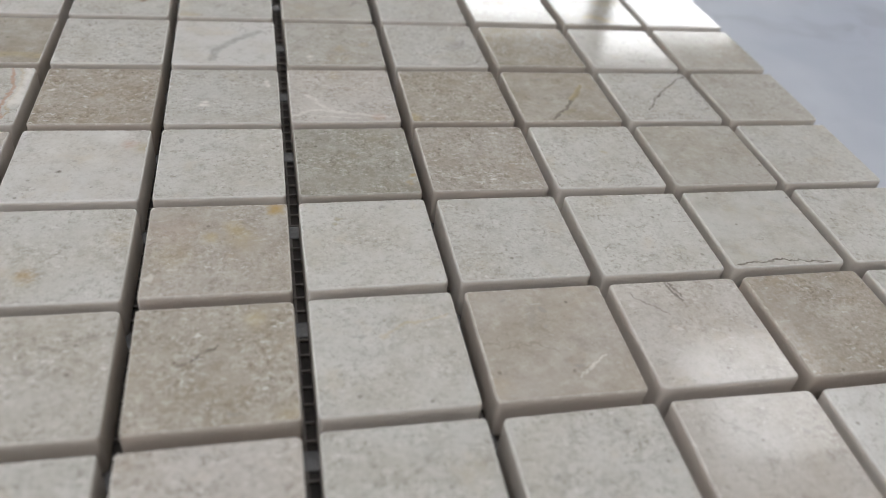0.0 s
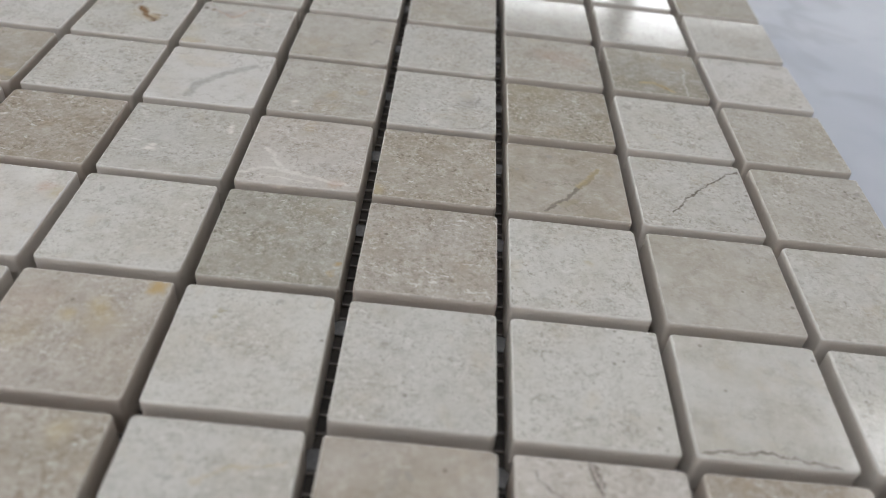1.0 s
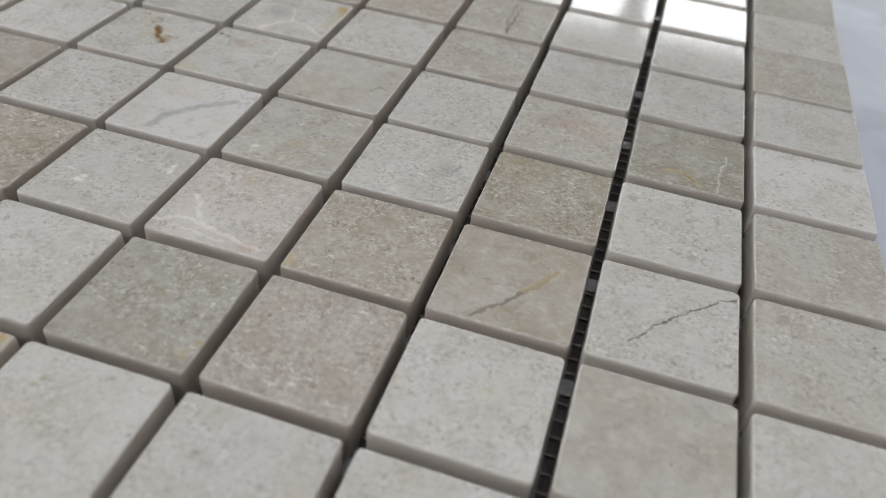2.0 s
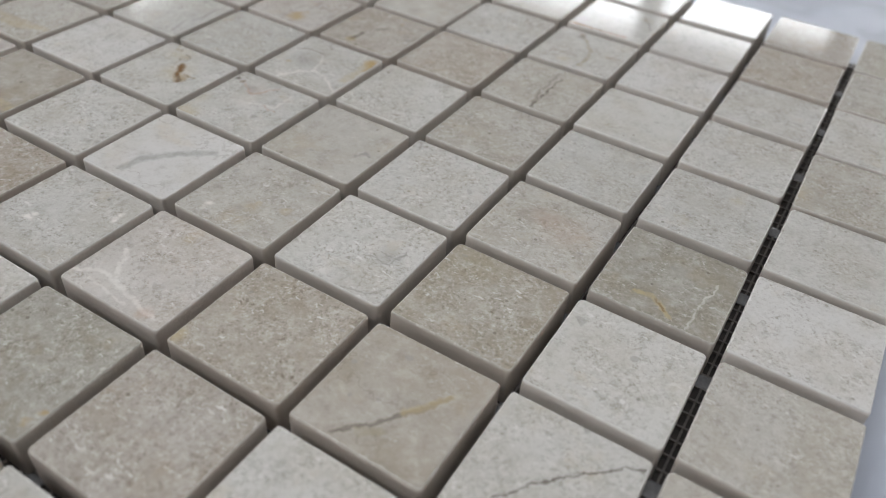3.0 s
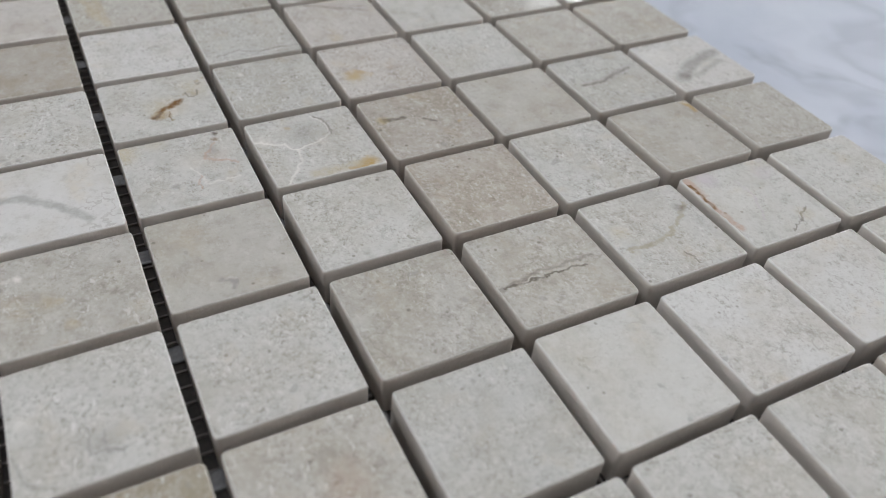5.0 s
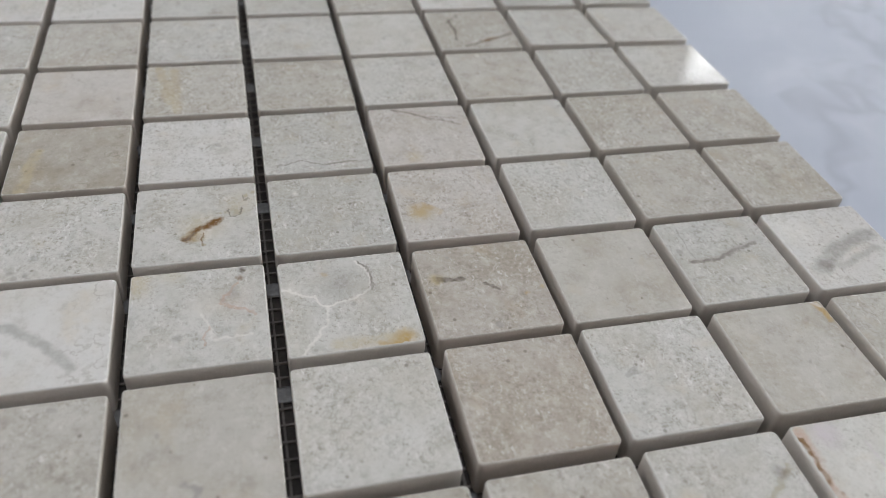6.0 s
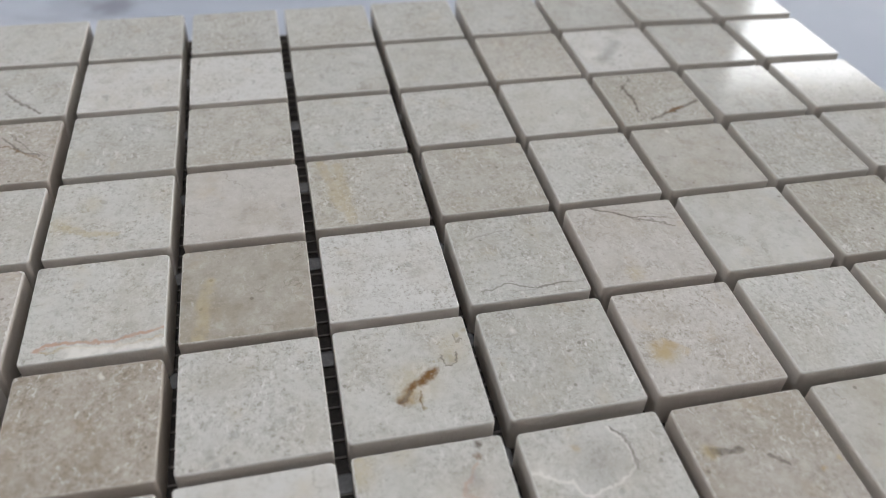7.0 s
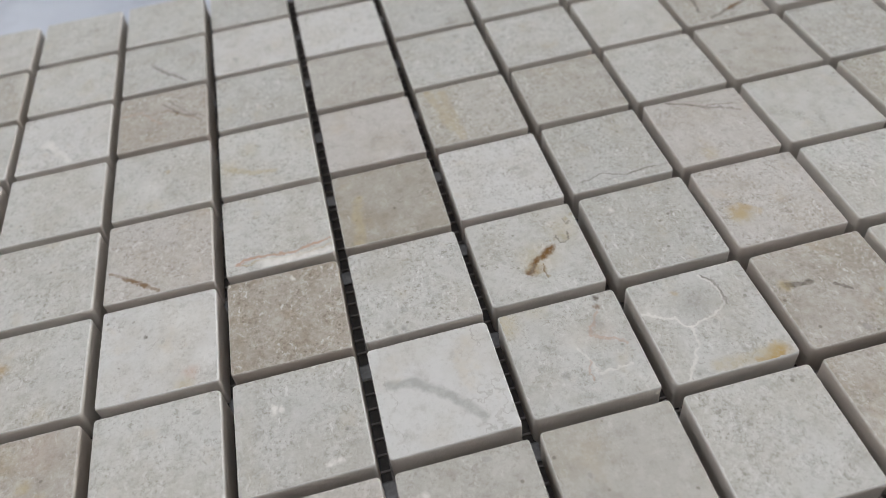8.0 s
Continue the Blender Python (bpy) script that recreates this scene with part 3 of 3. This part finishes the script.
def window(name, along, a, b, z0, z1, near, inward, label):
    """A window in a hole: frame, bars and pane; an area lamp in its opening stands for daylight."""
    d0, d1 = near + 0.06 * inward, near + 0.12 * inward
    lo, hi = min(d0, d1), max(d0, d1)

    def place(u0, u1, v0, v1, e0, e1):
        return (u0, u1, e0, e1, v0, v1) if along == "x" else (e0, e1, u0, u1, v0, v1)
    f = 0.03
    top = new(name)
    top.empty_display_size = 0.1
    part("window_frame", boxes(place(a, a + f, z0, z1, lo, hi), place(b - f, b, z0, z1, lo, hi), place(a + f, b - f, z0, z0 + f, lo, hi),
                               place(a + f, b - f, z1 - f, z1, lo, hi)), FRAME_PAINT, top)
    mid = (lo + hi) / 2
    pane = part("pane", boxes(place(a + f, b - f, z0 + f, z1 - f, mid - 0.003, mid + 0.003)), GLASS, top)
    pane.visible_shadow = False
    return tagged(top, label, "window", kind="structure")


count = 0
for walls, along, near, inward in ((NORTH_WINDOWS, "x", Y1, 1), (SOUTH_FILL_WINDOWS, "x", Y0, -1), (WEST_WINDOWS, "y", X0, -1)):
    for a, b, z0, z1, watts in walls:
        count += 1
        window(f"window_{count}", along, a, b, z0, z1, near, inward, "unseen grey-framed window, put in as a light source")
        u, z, out = (a + b) / 2, (z0 + z1) / 2, near + 0.17 * inward
        eye, target = ((u, out, z), (u, 0, z)) if along == "x" else ((out, u, z), (0, u, z))
        area_lamp("window_lamp", look(eye, target), b - a, z1 - z0, watts * (b - a) * (z1 - z0), (0.99, 0.99, 0.985))
# frames round the added roof openings, which only serve as light sources
for rx0, rx1, ry0, ry1, _ in ADDED_ROOF_WINDOWS:
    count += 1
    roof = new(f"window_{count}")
    tagged(roof, "unseen roof window with a grey frame, added as fill light", "window", kind="structure")
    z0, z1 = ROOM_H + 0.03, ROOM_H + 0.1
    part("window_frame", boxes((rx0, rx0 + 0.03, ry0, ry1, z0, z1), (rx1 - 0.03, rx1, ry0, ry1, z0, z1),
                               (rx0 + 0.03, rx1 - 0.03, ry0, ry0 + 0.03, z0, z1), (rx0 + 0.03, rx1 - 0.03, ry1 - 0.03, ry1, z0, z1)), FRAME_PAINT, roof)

# ---------------------------------------------------------------- the table
table = new("marble_table")
table.location = (0.05, 0.05, 0)
tagged(table, "table with a pale blue-grey marble top and steel legs", "table")
bm = boxes((-0.75, 0.75, -0.45, 0.45, TABLE - 0.03, TABLE))
bmesh.ops.bevel(bm, geom=bm.edges[:], offset=0.003, segments=2, affect="EDGES")
part("tabletop", bm, PALE_MARBLE, table, "pale blue-grey veined marble slab")
for sx in (-1, 1):
    for sy in (-1, 1):
        bm = boxes((sx * 0.68 - 0.02, sx * 0.68 + 0.02, sy * 0.38 - 0.02, sy * 0.38 + 0.02, 0, TABLE - 0.03))
        bmesh.ops.bevel(bm, geom=bm.edges[:], offset=0.003, segments=1, affect="EDGES")
        part("leg", bm, TABLE_STEEL, table)

# ---------------------------------------------------------------- the mosaic sheet
PITCH = 25.4 * MM
HALF = 11.57 * MM
I0, I1, J0, J1 = -6, 5, -5, 6
sheet = new("mosaic_tile_sheet")
sheet.location = (0, 0, TABLE)
tagged(sheet, "sheet of square polished cream marble tiles on the table", "tile sheet")

# stone colours, one letter a tile: rows from the far edge (j = 6) to the near edge (j = -5), i from -6 to 5
TINTS = {"w": (0.550, 0.543, 0.527), "l": (0.502, 0.496, 0.470), "g": (0.466, 0.463, 0.438), "b": (0.428, 0.411, 0.373), "r": (0.396, 0.363, 0.322), "c": (0.370, 0.340, 0.295),
         "t": (0.358, 0.323, 0.274), "n": (0.350, 0.308, 0.260), "o": (0.326, 0.310, 0.270), "v": (0.342, 0.313, 0.264), "p": (0.478, 0.452, 0.422)}
TINT_LABELS = {"w": "nearly white marble tile", "t": "tan speckled marble tile", "r": "rosy beige marble tile", "c": "smooth tan marble tile", "n": "brown speckled marble tile", "v": "olive-tan speckled marble tile", "o": "grey-olive marble tile"}
SMOOTH = {(0, 0), (3, -1), (1, 1), (0, 4), (-2, 0), (2, -4), (-3, 0), (4, -3), (1, 5), (-3, 4), (4, -2), (-2, 4), (3, 3)}
COARSE = {(2, -1), (3, 0), (2, 0), (-2, 1), (-1, 0), (5, 1), (1, 2), (3, -2), (-1, 2), (0, -4), (1, 4), (4, 0), (2, -2), (-1, 4)}
COLOURS = ["ggllbbwbllrb", "ggggbbgblwrb", "gwbbllbllwll", "gbllpprrbllb", "gglbggllbggl", "gggbwllblbow", "gwbpclwblvlb", "gwgllnlptclb", "ggrlpwlorlbl", "glwlllrlllll", "lbgpbbtlrpnl", "plbwllpglpww"]


def tile_mesh(seed):
    """One tumbled-edge tile: straight sides, a small uneven bevel and rounded corners, resting at z = 0."""
    rng = random.Random(seed)
    ring = []
    corner = [rng.uniform(0.45, 0.95) * MM for _ in range(4)]
    size = [HALF + rng.uniform(-0.12, 0.12) * MM for _ in range(4)]
    quads = [(1, 1, size[0], size[1]), (-1, 1, size[2], size[1]), (-1, -1, size[2], size[3]), (1, -1, size[0], size[3])]
    for q, (sx, sy, w, d) in enumerate(quads):
        r = corner[q]
        start = math.atan2(sy, sx) - math.pi / 4
        for k in range(5):
            a = start + k * math.pi / 8
            ring.append((sx * (w - r) + r * math.cos(a), sy * (d - r) + r * math.sin(a)))
        nq = quads[(q + 1) % 4]
        a = start + math.pi / 2
        end = (nq[0] * (nq[2] - corner[(q + 1) % 4]) + corner[(q + 1) % 4] * math.cos(a), nq[1] * (nq[3] - corner[(q + 1) % 4]) + corner[(q + 1) % 4] * math.sin(a))
        here = ring[-1]
        for k in range(1, 36):
            s = k / 36
            ring.append((here[0] + (end[0] - here[0]) * s, here[1] + (end[1] - here[1]) * s))
    bm = bmesh.new()
    levels = [(0.0, 0.15, 0.0), (0.0003, 0.0, 0.0), (0.0008, 0.0, 0.0), (TILE_H - 0.0008, 0.0, 0.0), (TILE_H - 0.0005, 0.0, 0.012), (TILE_H - 0.00024, 0.05, 0.02), (TILE_H - 0.00008, 0.13, 0.03), (TILE_H, 0.27, 0.06)]
    loops = []
    for z, inset, rough in levels:
        loop = []
        for x, y in ring:
            length = math.hypot(x, y)
            chip = rng.random() < 0.09 and rough > 0.04
            cut = (inset + rng.uniform(-rough, rough) + (rng.uniform(0.08, 0.32) if chip else 0)) * MM
            sx, sy = x - cut * x / max(abs(x), abs(y)), y - cut * y / max(abs(x), abs(y))
            loop.append(bm.verts.new((sx, sy, z)))
        loops.append(loop)
    count = len(ring)
    for low, high in zip(loops, loops[1:]):
        for k in range(count):
            face = bm.faces.new((low[k], low[(k + 1) % count], high[(k + 1) % count], high[k]))
            face.smooth = True
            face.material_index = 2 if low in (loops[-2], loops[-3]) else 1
    bm.faces.new(loops[-1])
    bm.faces.new(loops[0][::-1])
    me = bpy.data.meshes.new("tile")
    bm.to_mesh(me)
    bm.free()
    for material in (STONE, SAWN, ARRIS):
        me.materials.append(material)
    return me


NUDGES, TIPS = {}, {}


def tip(heading, degrees, *tiles):
    """Leans tiles towards a compass heading (degrees from +y to the left), a made-up lean that places the window
    reflections.
    """
    a = radians(heading)
    for at in tiles:
        TIPS[at] = (-math.cos(a) * degrees, -math.sin(a) * degrees)


# leans chosen so the bright window patches land on these tiles
tip(-27, 1.2, (3, 0), (4, 0), (3, 1), (4, 1))
tip(-27, 0.6, (5, 0), (5, 1))
tip(-10, -1.5, (5, 3), (5, 4), (5, 5), (5, 6))
tip(-7, 1.0, (3, 2), (4, 2), (3, 3), (4, 3), (3, 4), (4, 4))
tip(21, 0.9, (1, 5), (2, 5), (1, 6), (2, 6), (3, 6), (3, 5), (2, 4))
tip(51, 0.8, (-2, 6))
tip(51, 1.4, (-3, 6))
tip(50, 1.9, (-4, 5), (-5, 5), (-4, 6), (-5, 6), (-6, 6), (-6, 5))


def nudge(i, j, dx, dy, turn):
    """How far tile (i, j) was laid off the grid: millimetres and degrees."""
    NUDGES[(i, j)] = (dx, dy, turn)


nudge(-6, 0, 0.02, 0.04, -0.1)
nudge(-6, 1, 0.04, 0.06, -0.1)
nudge(-5, -1, -0.02, 0.03, 0.0)
nudge(-5, 1, -0.01, -0.06, -0.2)
nudge(-5, 3, 0.04, -0.08, 0.2)
nudge(-4, -2, 0.01, -0.08, -0.1)
nudge(-4, -1, -0.06, 0.14, -0.2)
nudge(-4, 0, 0.01, -0.06, -0.3)
nudge(-4, 1, 0.09, -0.15, 0.0)
nudge(-4, 3, 0.04, 0.09, -0.0)
nudge(-3, -2, 0.07, 0.02, -0.2)
nudge(-3, -1, 0.01, 0.01, -0.3)
nudge(-3, 0, 0.14, -0.02, -0.2)
nudge(-3, 1, -0.04, -0.15, -0.3)
nudge(-3, 2, 0.06, 0.03, -0.3)
nudge(-3, 3, 0.05, -0.05, -0.1)
nudge(-3, 5, -0.03, -0.07, -0.2)
nudge(-2, -1, -0.01, 0.04, 0.2)
nudge(-2, 0, 0.17, -0.16, -0.3)
nudge(-2, 1, -0.08, -0.05, -0.4)
nudge(-2, 2, -0.04, -0.17, -0.2)
nudge(-2, 3, 0.06, -0.15, -0.5)
nudge(-2, 4, 0.05, 0.01, 0.0)
nudge(-2, 5, -0.06, 0.14, -0.1)
nudge(-2, 6, -0.03, 0.03, -0.1)
nudge(-1, -2, -0.04, 0.06, -0.6)
nudge(-1, -1, 0.08, -0.11, -0.5)
nudge(-1, 0, 0.02, 0.06, 0.1)
nudge(-1, 1, -0.28, -0.14, -0.2)
nudge(-1, 2, -0.13, 0.08, -0.1)
nudge(-1, 3, 0.12, -0.04, -0.7)
nudge(-1, 4, 0.06, 0.04, -0.3)
nudge(-1, 5, 0.09, 0.10, 0.1)
nudge(-1, 6, -0.08, -0.05, 0.3)
nudge(0, -4, 0.07, -0.00, 0.3)
nudge(0, -3, -0.02, -0.01, -0.1)
nudge(0, -2, -0.06, 0.10, -0.1)
nudge(0, -1, -0.10, -0.06, 0.0)
nudge(0, 0, -0.28, 0.01, 0.2)
nudge(0, 1, -0.35, -0.07, -0.2)
nudge(0, 2, -0.00, 0.03, 0.2)
nudge(0, 3, 0.26, -0.01, 0.1)
nudge(0, 4, 0.30, -0.09, -0.1)
nudge(0, 5, -0.03, -0.01, 0.1)
nudge(1, -4, -0.05, 0.09, 0.2)
nudge(1, -3, -0.07, 0.03, 0.6)
nudge(1, -2, -0.07, -0.15, 0.5)
nudge(1, -1, -0.22, 0.07, 0.1)
nudge(1, 0, -0.03, 0.14, -0.3)
nudge(1, 1, -0.15, -0.05, -0.4)
nudge(1, 2, -0.07, -0.01, -0.2)
nudge(1, 3, -0.03, 0.21, -0.2)
nudge(1, 4, -0.13, -0.11, -0.2)
nudge(1, 5, 0.03, 0.08, 0.2)
nudge(2, -4, 0.03, 0.07, -0.1)
nudge(2, -3, 0.06, 0.02, 0.0)
nudge(2, -2, 0.03, 0.13, -0.3)
nudge(2, -1, 0.06, 0.06, -0.0)
nudge(2, 0, 0.06, 0.17, 0.2)
nudge(2, 1, -0.00, 0.05, -0.2)
nudge(2, 2, 0.02, -0.05, -0.1)
nudge(2, 3, -0.04, 0.15, -0.3)
nudge(2, 4, -0.13, 0.10, 0.0)
nudge(3, -4, 0.05, -0.03, -0.0)
nudge(3, -3, -0.00, -0.10, 0.1)
nudge(3, -2, -0.13, 0.02, -0.2)
nudge(3, -1, -0.00, -0.02, 0.0)
nudge(3, 0, 0.04, 0.14, 0.1)
nudge(3, 1, 0.10, -0.02, 0.0)
nudge(3, 2, 0.06, -0.06, -0.1)
nudge(4, -2, 0.11, -0.04, 0.1)
nudge(4, -1, -0.01, -0.09, 0.3)
nudge(4, 0, 0.03, -0.13, 0.3)
nudge(4, 1, 0.21, -0.06, 0.1)
nudge(4, 2, 0.23, 0.15, -0.3)
nudge(4, 3, -0.02, -0.06, 0.0)
nudge(5, -2, 0.03, -0.00, 0.2)
nudge(5, -1, -0.02, 0.02, 0.3)
nudge(5, 0, -0.01, -0.07, 0.3)
nudge(5, 1, -0.09, 0.08, 0.4)

SHAPES = [tile_mesh(50 + k) for k in range(9)]
tile_rng = random.Random(11)
for row, letters in enumerate(COLOURS):
    j = J1 - row
    for col, letter in enumerate(letters):
        i = I0 + col
        me = tile_rng.choice(SHAPES)
        if (i, j) in MARKS:
            me = me.copy()
            me.materials[0] = marble("cream_marble_with_marks", MARKS[(i, j)])
        ob = new("tile", me)
        ob.parent = sheet
        chance = (tile_rng.uniform(-0.15, 0.15), tile_rng.uniform(-0.15, 0.15), tile_rng.uniform(-0.7, 0.7))
        dx, dy, turn = NUDGES.get((i, j), chance)
        level = (tile_rng.uniform(-0.15, 0.15), tile_rng.uniform(-0.15, 0.15))
        lean = TIPS.get((i, j), level)
        ob.matrix_basis = pose(i * PITCH + dx * MM, j * PITCH + dy * MM, NET_H, lean[0], lean[1], turn)
        c = TINTS[letter]
        if letter in TINT_LABELS:
            tagged(ob, TINT_LABELS[letter])
        k = tile_rng.uniform(0.96, 1.04)
        grainy = 1.0 if (i, j) in COARSE else 0.28 if (i, j) in SMOOTH else tile_rng.uniform(0.6, 0.95)
        ob.color = (c[0] * k, c[1] * k, c[2] * k, grainy)

# the backing: a woven glass-fibre net on a thin, nearly black film
lo_x, hi_x, lo_y, hi_y = (I0 - 0.47) * PITCH, (I1 + 0.47) * PITCH, (J0 - 0.47) * PITCH, (J1 + 0.47) * PITCH
part("dark_film", boxes((lo_x, hi_x, lo_y, hi_y, 0.0001, 0.00035)), NET_FILM, sheet, "dark film under the tiles")
STEP = 3.3 * MM
bm = bmesh.new()
for k in range(int((hi_x - lo_x) / STEP)):
    x = lo_x + (k + 0.5) * STEP
    box(bm, x - 0.0002, x + 0.0002, lo_y, hi_y, 0.00035, 0.0008)
for k in range(int((hi_y - lo_y) / STEP)):
    y = lo_y + (k + 0.5) * STEP
    box(bm, lo_x, hi_x, y - 0.0002, y + 0.0002, 0.00037, 0.00085)
part("backing_net", bm, NET_YARN, sheet, "woven glass-fibre backing net")


def lit_glue_dab(rng):
    """A flat milky patch of glue on the net where four tiles meet, squeezed against their feet; its paleness paints the
    light in the crossing.
    """
    bm = bmesh.new()
    bmesh.ops.create_grid(bm, x_segments=8, y_segments=8, size=1.75 * MM)
    shift = Vector((rng.random() * 9, rng.random() * 9, 0))
    for v in bm.verts:
        edge = max(abs(v.co.x), abs(v.co.y)) / (1.75 * MM)
        v.co.z = (0.22 + 0.14 * noise.noise(v.co * 900 + shift)) * MM * (1 - 0.75 * edge ** 4)
        v.co.x *= 1 + 0.12 * noise.noise(v.co * 500 + shift)
        v.co.y *= 1 + 0.12 * noise.noise(v.co * 500 - shift)
    made = bmesh.ops.extrude_face_region(bm, geom=bm.faces[:])
    for v in (e for e in made["geom"] if isinstance(e, bmesh.types.BMVert)):
        v.co.z = -0.25 * MM
    bmesh.ops.recalc_face_normals(bm, faces=bm.faces[:])
    me = bpy.data.meshes.new("lit_glue_dab")
    bm.to_mesh(me)
    bm.free()
    for f in me.polygons:
        f.use_smooth = True
    me.materials.append(LIT_GLUE)
    return me


dab_rng = random.Random(4)
DABS = [lit_glue_dab(dab_rng) for _ in range(4)]
for i in range(I0, I1):
    for j in range(J0, J1):
        ob = new("lit_glue_dab", dab_rng.choice(DABS))
        ob.parent = sheet
        ob.matrix_basis = pose((i + 0.5) * PITCH, (j + 0.5) * PITCH, 0.00075, 0, 0, dab_rng.choice((0, 90, 180, 270)))
